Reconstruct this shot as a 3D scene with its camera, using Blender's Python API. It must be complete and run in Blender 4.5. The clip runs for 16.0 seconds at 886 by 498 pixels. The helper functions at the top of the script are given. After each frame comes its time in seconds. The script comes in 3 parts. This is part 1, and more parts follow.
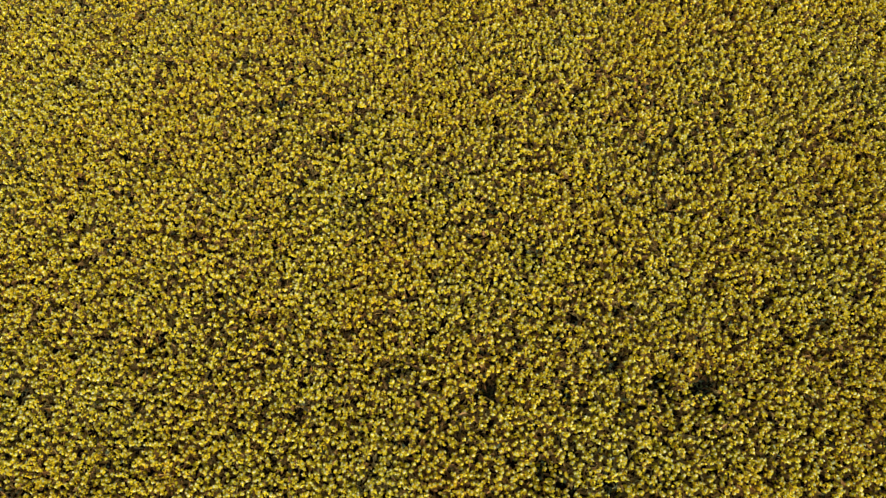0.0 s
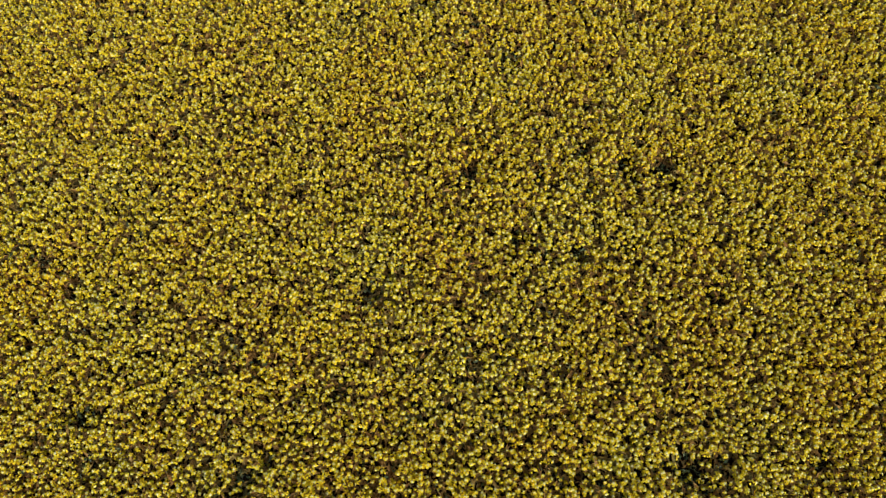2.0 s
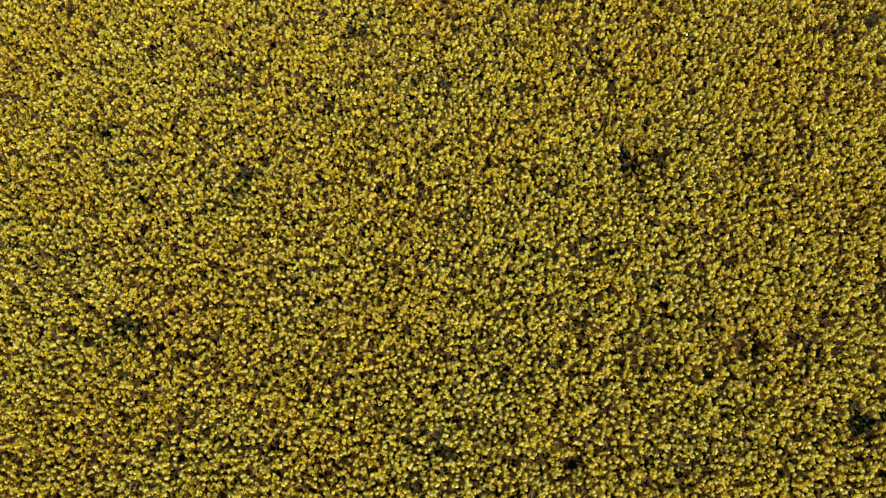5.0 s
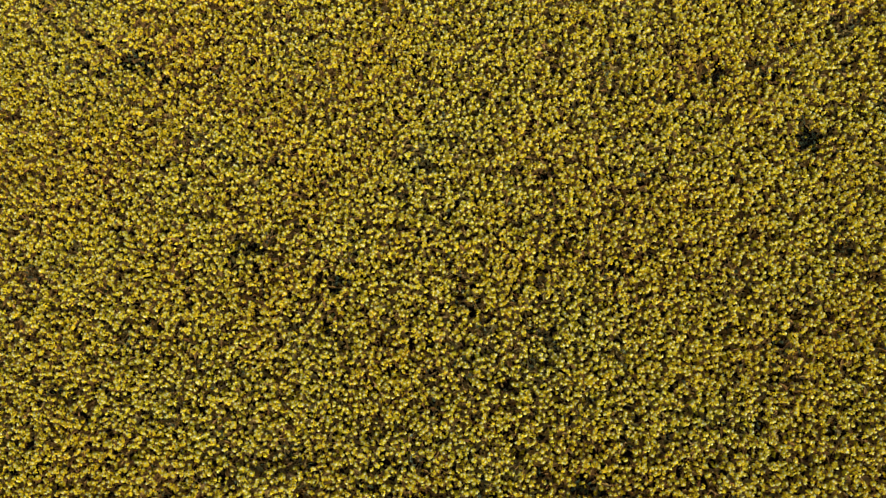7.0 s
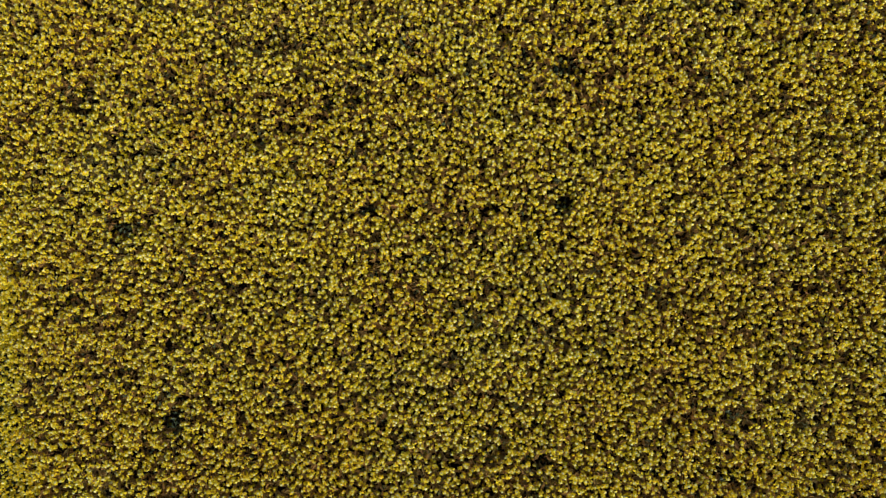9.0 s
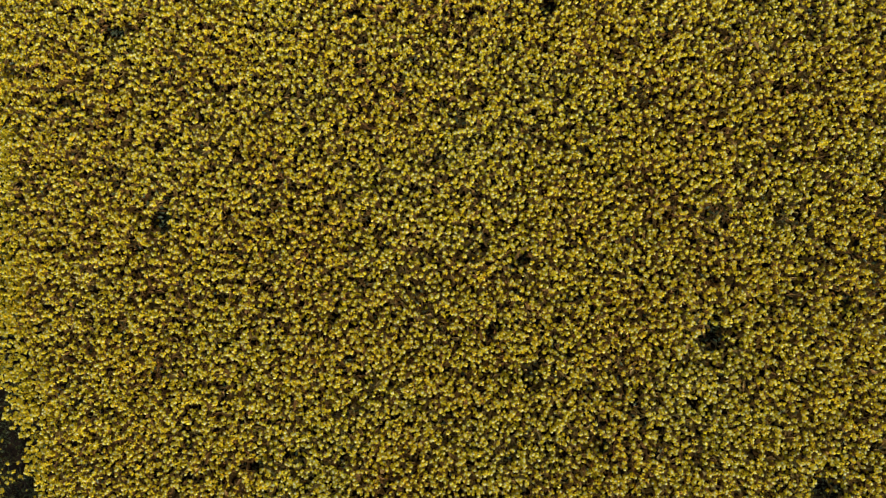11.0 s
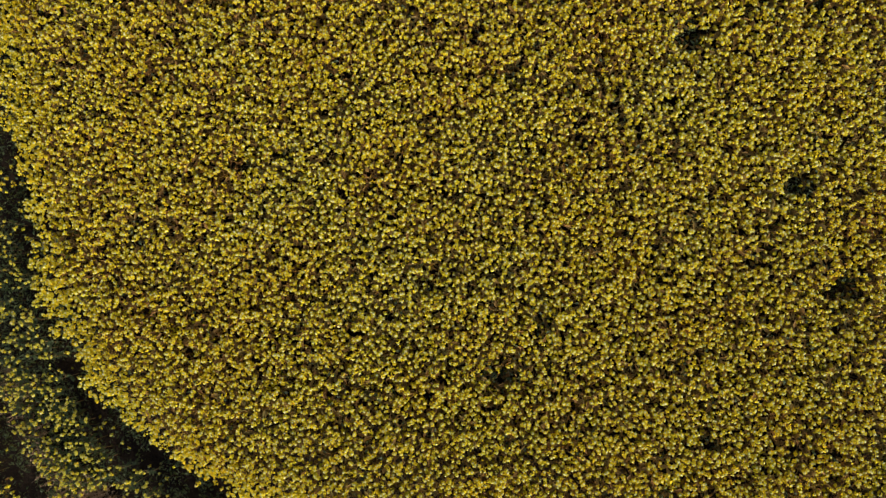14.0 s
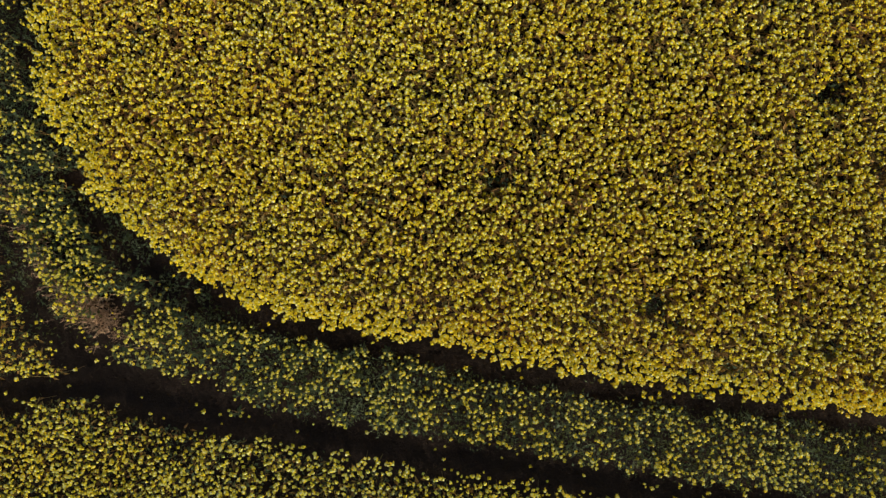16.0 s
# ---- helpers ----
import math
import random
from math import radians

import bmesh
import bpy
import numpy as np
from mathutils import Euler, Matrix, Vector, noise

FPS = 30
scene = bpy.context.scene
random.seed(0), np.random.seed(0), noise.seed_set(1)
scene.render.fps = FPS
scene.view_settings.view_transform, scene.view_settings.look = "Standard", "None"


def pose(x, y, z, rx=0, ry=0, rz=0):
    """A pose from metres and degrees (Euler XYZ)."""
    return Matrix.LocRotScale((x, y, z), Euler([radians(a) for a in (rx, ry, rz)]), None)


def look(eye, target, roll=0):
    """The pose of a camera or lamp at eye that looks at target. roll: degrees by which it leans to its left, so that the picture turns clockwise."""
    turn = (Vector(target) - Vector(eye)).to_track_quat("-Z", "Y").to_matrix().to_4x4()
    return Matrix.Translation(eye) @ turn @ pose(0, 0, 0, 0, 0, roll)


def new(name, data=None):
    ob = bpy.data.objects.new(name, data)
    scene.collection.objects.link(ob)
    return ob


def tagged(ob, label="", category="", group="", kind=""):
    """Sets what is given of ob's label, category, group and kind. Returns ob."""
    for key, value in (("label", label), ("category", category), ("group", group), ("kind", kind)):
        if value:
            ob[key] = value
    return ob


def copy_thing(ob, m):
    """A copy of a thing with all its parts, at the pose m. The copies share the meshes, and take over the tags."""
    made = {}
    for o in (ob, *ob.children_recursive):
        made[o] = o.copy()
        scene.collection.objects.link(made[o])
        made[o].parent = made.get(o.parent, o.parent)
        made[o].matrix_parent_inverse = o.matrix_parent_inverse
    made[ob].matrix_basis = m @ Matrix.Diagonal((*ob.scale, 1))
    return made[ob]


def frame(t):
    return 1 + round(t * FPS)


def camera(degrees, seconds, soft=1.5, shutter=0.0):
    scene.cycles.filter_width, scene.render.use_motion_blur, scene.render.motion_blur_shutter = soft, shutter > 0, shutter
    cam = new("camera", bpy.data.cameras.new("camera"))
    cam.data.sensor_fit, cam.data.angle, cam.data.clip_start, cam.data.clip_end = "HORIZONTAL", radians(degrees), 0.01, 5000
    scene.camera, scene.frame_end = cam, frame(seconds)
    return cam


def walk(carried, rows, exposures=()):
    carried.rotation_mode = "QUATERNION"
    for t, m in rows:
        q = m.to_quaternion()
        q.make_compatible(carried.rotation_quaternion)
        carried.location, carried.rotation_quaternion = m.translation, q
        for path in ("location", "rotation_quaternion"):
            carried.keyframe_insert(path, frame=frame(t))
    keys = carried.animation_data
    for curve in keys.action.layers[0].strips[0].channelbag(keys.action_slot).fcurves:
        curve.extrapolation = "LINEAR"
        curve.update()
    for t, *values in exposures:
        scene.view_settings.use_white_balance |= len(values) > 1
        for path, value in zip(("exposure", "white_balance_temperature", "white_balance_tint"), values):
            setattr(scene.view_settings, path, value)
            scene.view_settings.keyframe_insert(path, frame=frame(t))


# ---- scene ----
cam = camera(54.5, 16.0, soft=1.35)
PATH = [
    (0, 0.000, 2.200, 16.529, 24.044, 1.610, 0.000),
    (0.5, 0.084, 1.206, 16.571, 23.548, 1.672, -0.005),
    (1, 0.166, 0.210, 16.612, 23.039, 1.725, -0.012),
    (1.5, 0.250, -0.783, 16.652, 22.548, 1.773, -0.019),
    (2, 0.343, -1.773, 16.692, 22.107, 1.822, -0.027),
    (2.5, 0.445, -2.758, 16.733, 21.728, 1.878, -0.033),
    (3, 0.554, -3.741, 16.778, 21.393, 1.946, -0.038),
    (3.5, 0.670, -4.719, 16.825, 21.101, 2.033, -0.040),
    (4, 0.793, -5.692, 16.878, 20.851, 2.143, -0.039),
    (4.2, 0.844, -6.080, 16.901, 20.764, 2.194, -0.037),
    (4.5, 0.927, -6.658, 16.938, 20.715, 2.291, -0.033),
    (5, 1.083, -7.610, 17.004, 20.843, 2.495, -0.023),
    (5.5, 1.241, -8.560, 17.073, 20.948, 2.704, -0.011),
    (6, 1.379, -9.518, 17.139, 20.703, 2.860, -0.002),
    (6.3, 1.444, -10.102, 17.174, 20.252, 2.904, 0.000),
    (6.4, 1.461, -10.299, 17.185, 20.154, 2.909, 0.000),
    (6.5, 1.477, -10.496, 17.196, 19.821, 2.910, 0.000),
    (6.6, 1.491, -10.694, 17.207, 18.852, 2.909, 0.000),
    (6.7, 1.503, -10.892, 17.218, 17.783, 2.905, 0.000),
    (7, 1.535, -11.486, 17.248, 14.723, 2.889, -0.003),
    (7.5, 1.585, -12.474, 17.296, 9.569, 2.834, -0.028),
    (8, 1.652, -13.472, 17.339, 4.509, 2.855, 0.008),
    (8.2, 1.681, -13.874, 17.355, 2.479, 2.888, 0.042),
    (8.3, 1.696, -14.075, 17.362, 1.431, 2.906, 0.060),
    (8.4, 1.711, -14.276, 17.370, 1.104, 2.924, 0.077),
    (8.5, 1.726, -14.476, 17.377, 0.926, 2.941, 0.092),
    (8.6, 1.742, -14.677, 17.384, 0.810, 2.961, 0.107),
    (9, 1.810, -15.481, 17.411, 0.964, 3.045, 0.172),
    (9.2, 1.847, -15.884, 17.424, 1.081, 3.086, 0.213),
    (9.5, 1.909, -16.496, 17.440, 1.162, 3.148, 0.298),
    (10, 2.031, -17.528, 17.461, 1.391, 3.257, 0.489),
    (10.5, 2.161, -18.566, 17.478, 1.672, 3.360, 0.711),
    (11, 2.282, -19.596, 17.496, 1.928, 3.443, 0.924),
    (11.3, 2.345, -20.204, 17.509, 2.037, 3.476, 1.032),
    (11.5, 2.382, -20.606, 17.519, 2.089, 3.490, 1.093),
    (12, 2.467, -21.605, 17.547, 2.186, 3.495, 1.227),
    (12.5, 2.541, -22.592, 17.578, 2.241, 3.463, 1.334),
    (13, 2.600, -23.565, 17.611, 2.264, 3.402, 1.422),
    (13.5, 2.642, -24.521, 17.646, 2.266, 3.320, 1.494),
    (14, 2.673, -25.467, 17.681, 2.236, 3.224, 1.557),
    (14.5, 2.700, -26.406, 17.718, 2.170, 3.121, 1.615),
    (15, 2.720, -27.335, 17.754, 2.082, 3.020, 1.674),
    (15.5, 2.735, -28.257, 17.790, 1.990, 2.927, 1.738),
    (16, 2.750, -29.180, 17.824, 1.907, 2.850, 1.814),
]
walk(cam, [(t, pose(*row)) for t, *row in PATH], exposures=[(0.0, -0.09), (7.0, -0.11), (9.0, -0.17), (16.0, -0.26)])

# ---- light ----
SUN_FROM = Vector((0.38, -0.75, 0.42))
world = bpy.data.worlds.new("sky")
scene.world = world
world.use_nodes = True
wn, wl = world.node_tree.nodes, world.node_tree.links
sky = wn.new("ShaderNodeTexSky")
sky.sky_type, sky.sun_disc = "NISHITA", False
sky.sun_elevation = math.asin(SUN_FROM.normalized().z)
sky.sun_rotation = math.atan2(SUN_FROM.x, SUN_FROM.y)
wl.new(sky.outputs[0], wn["Background"].inputs[0])
wn["Background"].inputs[1].default_value = 0.22
sky.dust_density = 5.0
sun = new("sun", bpy.data.lights.new("sun", "SUN"))
sun.data.energy, sun.data.angle, sun.data.color = 3.75, radians(1.5), (1.0, 0.915, 0.78)
sun.matrix_world = look(SUN_FROM * 30, (0, 0, 0))


# ---- materials ----
def material(name):
    m = bpy.data.materials.new(name)
    m.use_nodes = True
    return m, m.node_tree.nodes, m.node_tree.links, m.node_tree.nodes["Principled BSDF"]


def ramp(nodes, stops):
    r = nodes.new("ShaderNodeValToRGB")
    while len(r.color_ramp.elements) < len(stops):
        r.color_ramp.elements.new(0.5)
    for e, (p, c) in zip(r.color_ramp.elements, stops):
        e.position, e.color = p, (*c, 1)
    return r


def leafy(name, stops, through_colour, amount, roughness, grain=60.0):
    """A thin plant surface: colour varied from piece to piece and along its grain, part of the light passing through."""
    m, n, l, b = material(name)
    info = n.new("ShaderNodeNewGeometry").outputs["Random Per Island"]
    pick = ramp(n, stops)
    place = n.new("ShaderNodeTexCoord")
    fine = n.new("ShaderNodeTexNoise")
    fine.inputs["Scale"].default_value, fine.inputs["Detail"].default_value = grain, 2
    wide = n.new("ShaderNodeTexNoise")
    wide.inputs["Scale"].default_value = 0.6
    l.new(place.outputs["Object"], fine.inputs["Vector"])
    l.new(place.outputs["Object"], wide.inputs["Vector"])
    middle_noise = n.new("ShaderNodeTexNoise")
    middle_noise.inputs["Scale"].default_value = 7.0
    l.new(place.outputs["Object"], middle_noise.inputs["Vector"])
    both_noise = n.new("ShaderNodeMix")
    both_noise.inputs[0].default_value = 0.5
    l.new(wide.outputs["Fac"], both_noise.inputs[2])
    l.new(middle_noise.outputs["Fac"], both_noise.inputs[3])
    add = n.new("ShaderNodeMath")
    add.operation = "MULTIPLY_ADD"
    l.new(both_noise.outputs[0], add.inputs[0])
    add.inputs[1].default_value = 2.4
    shift = n.new("ShaderNodeMath")
    shift.operation = "MULTIPLY_ADD"
    l.new(info, shift.inputs[0])
    shift.inputs[1].default_value, shift.inputs[2].default_value = 0.5, -0.95
    l.new(shift.outputs[0], add.inputs[2])
    l.new(add.outputs[0], pick.inputs[0])
    mix = n.new("ShaderNodeMix")
    mix.data_type, mix.blend_type = "RGBA", "MULTIPLY"
    mix.inputs[0].default_value = 0.35
    l.new(pick.outputs[0], mix.inputs[6])
    l.new(fine.outputs["Fac"], mix.inputs[7])
    l.new(mix.outputs[2], b.inputs["Base Color"])
    b.inputs["Roughness"].default_value = roughness
    b.inputs["Specular IOR Level"].default_value = 0.18
    tl = n.new("ShaderNodeBsdfTranslucent")
    tl.inputs[0].default_value = (*through_colour, 1)
    both = n.new("ShaderNodeMixShader")
    both.inputs[0].default_value = amount
    l.new(b.outputs[0], both.inputs[1])
    l.new(tl.outputs[0], both.inputs[2])
    l.new(both.outputs[0], n["Material Output"].inputs[0])
    return m


PETAL_STOPS = ((0.0, (0.77, 0.565, 0.016)), (0.35, (0.76, 0.65, 0.022)), (0.7, (0.74, 0.69, 0.036)), (1.0, (0.69, 0.70, 0.085)))
BUD_STOPS = ((0.0, (0.54, 0.52, 0.12)), (0.5, (0.62, 0.60, 0.21)), (1.0, (0.68, 0.66, 0.33)))
LEAF_STOPS = ((0.0, (0.024, 0.042, 0.018)), (0.5, (0.050, 0.080, 0.042)), (1.0, (0.150, 0.190, 0.112)))
SPENT_STOPS = ((0.0, (0.31, 0.155, 0.050)), (0.5, (0.33, 0.205, 0.060)), (1.0, (0.25, 0.240, 0.080)))
STEM_STOPS = ((0.0, (0.250, 0.120, 0.040)), (0.5, (0.270, 0.180, 0.056)), (1.0, (0.210, 0.220, 0.072)))
petal_mat = leafy("petals", PETAL_STOPS, (0.78, 0.58, 0.020), 0.45, 0.55)
# slightly greener petals for the heads of the strip and the headland
greener_petal_mat = leafy("greener petals", ((0.0, (0.72, 0.55, 0.02)), (0.5, (0.71, 0.65, 0.045)), (1.0, (0.64, 0.68, 0.16))), (0.63, 0.55, 0.05), 0.40, 0.55)
golden_mat = leafy("older petals", ((0.0, (0.76, 0.56, 0.012)), (0.5, (0.76, 0.625, 0.017)), (1.0, (0.74, 0.665, 0.028))), (0.80, 0.56, 0.012), 0.45, 0.55)
bud_mat = leafy("buds", BUD_STOPS, (0.5, 0.5, 0.1), 0.15, 0.5)
leaf_mat = leafy("leaves", LEAF_STOPS, (0.20, 0.22, 0.03), 0.35, 0.38, 25.0)
stem_mat = leafy("stems", STEM_STOPS, (0.1, 0.1, 0.02), 0.05, 0.5, 25.0)
spent_mat = leafy("lower leaves", SPENT_STOPS, (0.25, 0.16, 0.02), 0.3, 0.6, 25.0)
straw_mat = leafy("straw", ((0.0, (0.22, 0.13, 0.075)), (0.5, (0.42, 0.28, 0.165)), (1.0, (0.58, 0.43, 0.27))), (0.3, 0.2, 0.1), 0.1, 0.7)


def soil():
    m, n, l, b = material("soil")
    place = n.new("ShaderNodeTexCoord")
    big, small = n.new("ShaderNodeTexNoise"), n.new("ShaderNodeTexNoise")
    big.inputs["Scale"].default_value, big.inputs["Detail"].default_value = 0.9, 5
    small.inputs["Scale"].default_value, small.inputs["Detail"].default_value = 22, 6
    for t in (big, small):
        l.new(place.outputs["Object"], t.inputs["Vector"])
    # dark soil tones, lowered near black to carry deep shade in the tracks
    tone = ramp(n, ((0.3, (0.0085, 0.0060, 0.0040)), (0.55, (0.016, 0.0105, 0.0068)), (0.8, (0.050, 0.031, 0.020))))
    add = n.new("ShaderNodeMath")
    add.operation = "MULTIPLY_ADD"
    l.new(small.outputs["Fac"], add.inputs[0])
    add.inputs[1].default_value = 0.5
    half = n.new("ShaderNodeMath")
    half.operation = "MULTIPLY"
    l.new(big.outputs["Fac"], half.inputs[0])
    half.inputs[1].default_value = 0.5
    l.new(half.outputs[0], add.inputs[2])
    l.new(add.outputs[0], tone.inputs[0])
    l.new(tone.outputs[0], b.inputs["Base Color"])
    b.inputs["Roughness"].default_value = 0.95
    b.inputs["Specular IOR Level"].default_value = 0.15
    bump = n.new("ShaderNodeBump")
    bump.inputs["Strength"].default_value, bump.inputs["Distance"].default_value = 0.8, 0.03
    l.new(small.outputs["Fac"], bump.inputs["Height"])
    l.new(bump.outputs[0], b.inputs["Normal"])
    return m


soil_mat = soil()

# ---- plan of the field ----
# centre lines of the wheel tracks on the ground; the crop stands on both sides
TRACK_INNER = np.array([
    (-12.6, 24), (-11.2, 8.5), (-9.5, -5.0), (-8.3, -17), (-7.97, -20), (-7.52, -22.5), (-7.1, -24.2), (-6.75, -25.4), (-6.3, -26.4),
    (-5.8, -27.3), (-5.15, -28.3), (-4.3, -29.15), (-3.35, -29.72), (-2.1, -30.25), (-1.0, -30.52), (0.3, -30.66),
    (1.9, -30.92), (3.3, -31.18), (4.4, -31.33), (6.6, -31.55), (9.9, -31.85), (16, -32.4)])
TRACK_OUTER = np.array([
    (-14.1, 24), (-12.7, 8.5), (-11.2, -5.0), (-9.8, -17), (-9.4, -21.5), (-8.6, -25.2), (-7.9, -27.2), (-7.2, -28.55), (-6.8, -29.35),
    (-6.16, -30.26), (-5.41, -31.16), (-4.56, -31.68), (-3.26, -31.92), (-1.85, -32.17), (-0.11, -32.46), (1.04, -32.62),
    (2.75, -32.79), (3.9, -32.95), (5.55, -33.12), (7.2, -33.3), (16, -34.2)])
TRACK_SIDE = np.array([(-4.4, -31.72), (-5.1, -31.66), (-6.0, -31.72), (-7.2, -31.82), (-10, -32.0), (-16, -32.6)])
# gaps in the stand that show dark soil: x, y, radius
GAPS = np.array([
    (-2.98, -31.50, 0.42), (-6.85, -32.15, 0.45), (-2.6, 11.75, .18), (1.3, 9.1, .18), (3.59, 6.29, .30), (4.36, 6.34, .22), (-6.0, 3.3, .16),
    (2.94, 3.62, .13), (4.2, 0.25, .34), (6.6, 0.4, .18), (6.31, -3.62, .22), (-1.41, -7.8, .20), (1.08, -8.18, .16), (8.05, -5.0, .34),
    (-1.34, -12.46, .16), (-0.48, -14.38, .14), (-5.24, -14.86, .20), (3.24, -14.3, .20), (-4.27, -18.5, .26), (2.82, -19.2, .20), (6.4, -20.58, .36),
    (7.75, -19.95, .14), (8.85, -19.97, .12), (8.45, -23.4, .28), (4.4, -22.76, .17), (-2.33, -23.28, .17), (-2.37, -20.43, .15), (-5.72, -24.74, .15),
    (9.40, -25.3, .24), (6.05, -29.58, .30), (6.88, -28.4, .16)])
# spots of thick bloom in the strip: x, y, radius
DENSE = np.array([(-3.97, -30.64, 0.50), (8.71, -32.58, 0.45), (-3.52, -31.05, 0.40), (-5.79, -29.54, 0.50), (7.64, -32.60, 0.30)])
# spots with little bloom, where green leaves show: x, y, radius
GREEN = np.array([
    (-3.89, 12.69, .22), (-2.09, 10.27, .22), (-6.55, 11.13, .20), (-5.86, 7.3, .18), (2.77, 6.79, .18), (-1.32, 6.66, .18), (0.35, 6.32, .20),
    (-6.86, 1.36, .26), (-3.76, 0.21, .28), (-2.07, 1.78, .18), (-1.57, 3.73, .22), (1.38, 4.81, .26), (2.49, 4.44, .18), (-5.84, -3.05, .42),
    (-3.18, -7.16, .30), (2.75, -5.73, .18), (3.04, -6.9, .18), (-1.5, -8.75, .18), (-6.25, -12.2, .30), (-6.22, -16.2, .24), (-3.18, -12.46, .18),
    (-2.14, -11.1, .26), (3.24, -11.65, .28), (2.99, -21.33, .20), (2.21, -20.63, .16), (2.85, -27.28, .30), (9.26, -25.48, .24), (7.86, -24.74, .20),
    (9.34, -30.35, .20), (7.55, -30.84, .20), (-3.33, -25.69, .18)])


def smooth_line(points, step=0.15):
    """A Catmull-Rom line through the points, cut into short steps."""
    out = []
    p = np.vstack([2 * points[0] - points[1], points, 2 * points[-1] - points[-2]])
    for a, b, c, d in zip(p, p[1:], p[2:], p[3:]):
        k = max(2, int(np.linalg.norm(c - b) / step))
        u = (np.arange(k) / k)[:, None]
        out.append(0.5 * (2 * b + (c - a) * u + (2 * a - 5 * b + 4 * c - d) * u**2 + (3 * b - a - 3 * c + d) * u**3))
    return np.vstack(out + [points[-1:]])


def off_line(line, xy, reach=3.0):
    """Signed distance of places from a line (positive to its left), exact within about reach metres."""
    best, sign = np.full(len(xy), 1e9), np.ones(len(xy))
    seg = np.diff(line, axis=0)
    seg = seg / np.linalg.norm(seg, axis=1, keepdims=True)
    for start in range(0, len(xy), 4000):
        q = xy[start:start + 4000]
        d2 = ((q[:, None] - line[None, :-1]) ** 2).sum(-1)
        k = d2.argmin(1)
        r = q - line[k]
        best[start:start + 4000] = np.sqrt(d2[np.arange(len(q)), k])
        sign[start:start + 4000] = np.sign(seg[k, 0] * r[:, 1] - seg[k, 1] * r[:, 0])
    return best * sign


LINE_INNER, LINE_OUTER, LINE_SIDE = smooth_line(TRACK_INNER), smooth_line(TRACK_OUTER), smooth_line(TRACK_SIDE)


def wave(xy, size, seed):
    """Smooth random values, about -1 to 1, over the plan, with patches about size metres wide."""
    r = np.random.default_rng(seed)
    total = np.zeros(len(xy))
    for _ in range(14):
        a, f = r.uniform(0, 2 * np.pi), r.uniform(0.5, 1.6) / size
        total += np.sin(2 * np.pi * f * (xy[:, 0] * np.cos(a) + xy[:, 1] * np.sin(a)) + r.uniform(0, 6.3))
    return total / 3.6


# ---- ground: one sheet with pressed-in tracks ----
def axis(lo, hi, step):
    far = np.array([4, 15, 50, 160, 600])
    return np.concatenate([lo - far[::-1], np.arange(lo, hi + step / 2, step), hi + far])


gx, gy = axis(-13, 13, 0.16), axis(-36.5, 18.5, 0.16)
GX, GY = np.meshgrid(gx, gy)
flat = np.stack([GX.ravel(), GY.ravel()], 1)
near = (np.abs(flat[:, 0]) < 13.2) & (flat[:, 1] > -37) & (flat[:, 1] < 19)
gz = np.zeros(len(flat))
lowest = np.minimum(np.minimum(np.abs(off_line(LINE_INNER, flat[near])), np.abs(off_line(LINE_OUTER, flat[near]))), np.abs(off_line(LINE_SIDE, flat[near])) + 0.05)
gz[near] = 0.025 * wave(flat[near], 0.5, 1) + 0.03 * wave(flat[near], 2.5, 2) - 0.09 * np.exp(-(lowest / 0.2) ** 4) + 0.04 * np.exp(-((lowest - 0.32) / 0.1) ** 2)


def sheet(name, verts, faces, mats, index=None, smooth=False):
    """A mesh from arrays: verts n x 3, faces n x 3 or n x 4."""
    me = bpy.data.meshes.new(name)
    n, k = faces.shape
    me.vertices.add(len(verts))
    me.vertices.foreach_set("co", np.ascontiguousarray(verts, dtype=np.float32).ravel())
    me.loops.add(n * k)
    me.loops.foreach_set("vertex_index", np.ascontiguousarray(faces, dtype=np.int32).ravel())
    me.polygons.add(n)
    me.polygons.foreach_set("loop_start", np.arange(0, n * k, k, dtype=np.int32))
    if index is not None:
        me.polygons.foreach_set("material_index", np.ascontiguousarray(index, dtype=np.int32))
    me.polygons.foreach_set("use_smooth", np.full(n, smooth))
    for m in mats:
        me.materials.append(m)
    me.update(calc_edges=True)
    return me


w, h = len(gx), len(gy)
i, j = np.meshgrid(np.arange(w - 1), np.arange(h - 1))
corner = (j * w + i).ravel()
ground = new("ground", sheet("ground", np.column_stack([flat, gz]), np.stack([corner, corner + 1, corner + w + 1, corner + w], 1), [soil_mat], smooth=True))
tagged(ground, "dark reddish brown field soil, deepened for shade, pressed into wheel tracks", "ground", kind="structure")


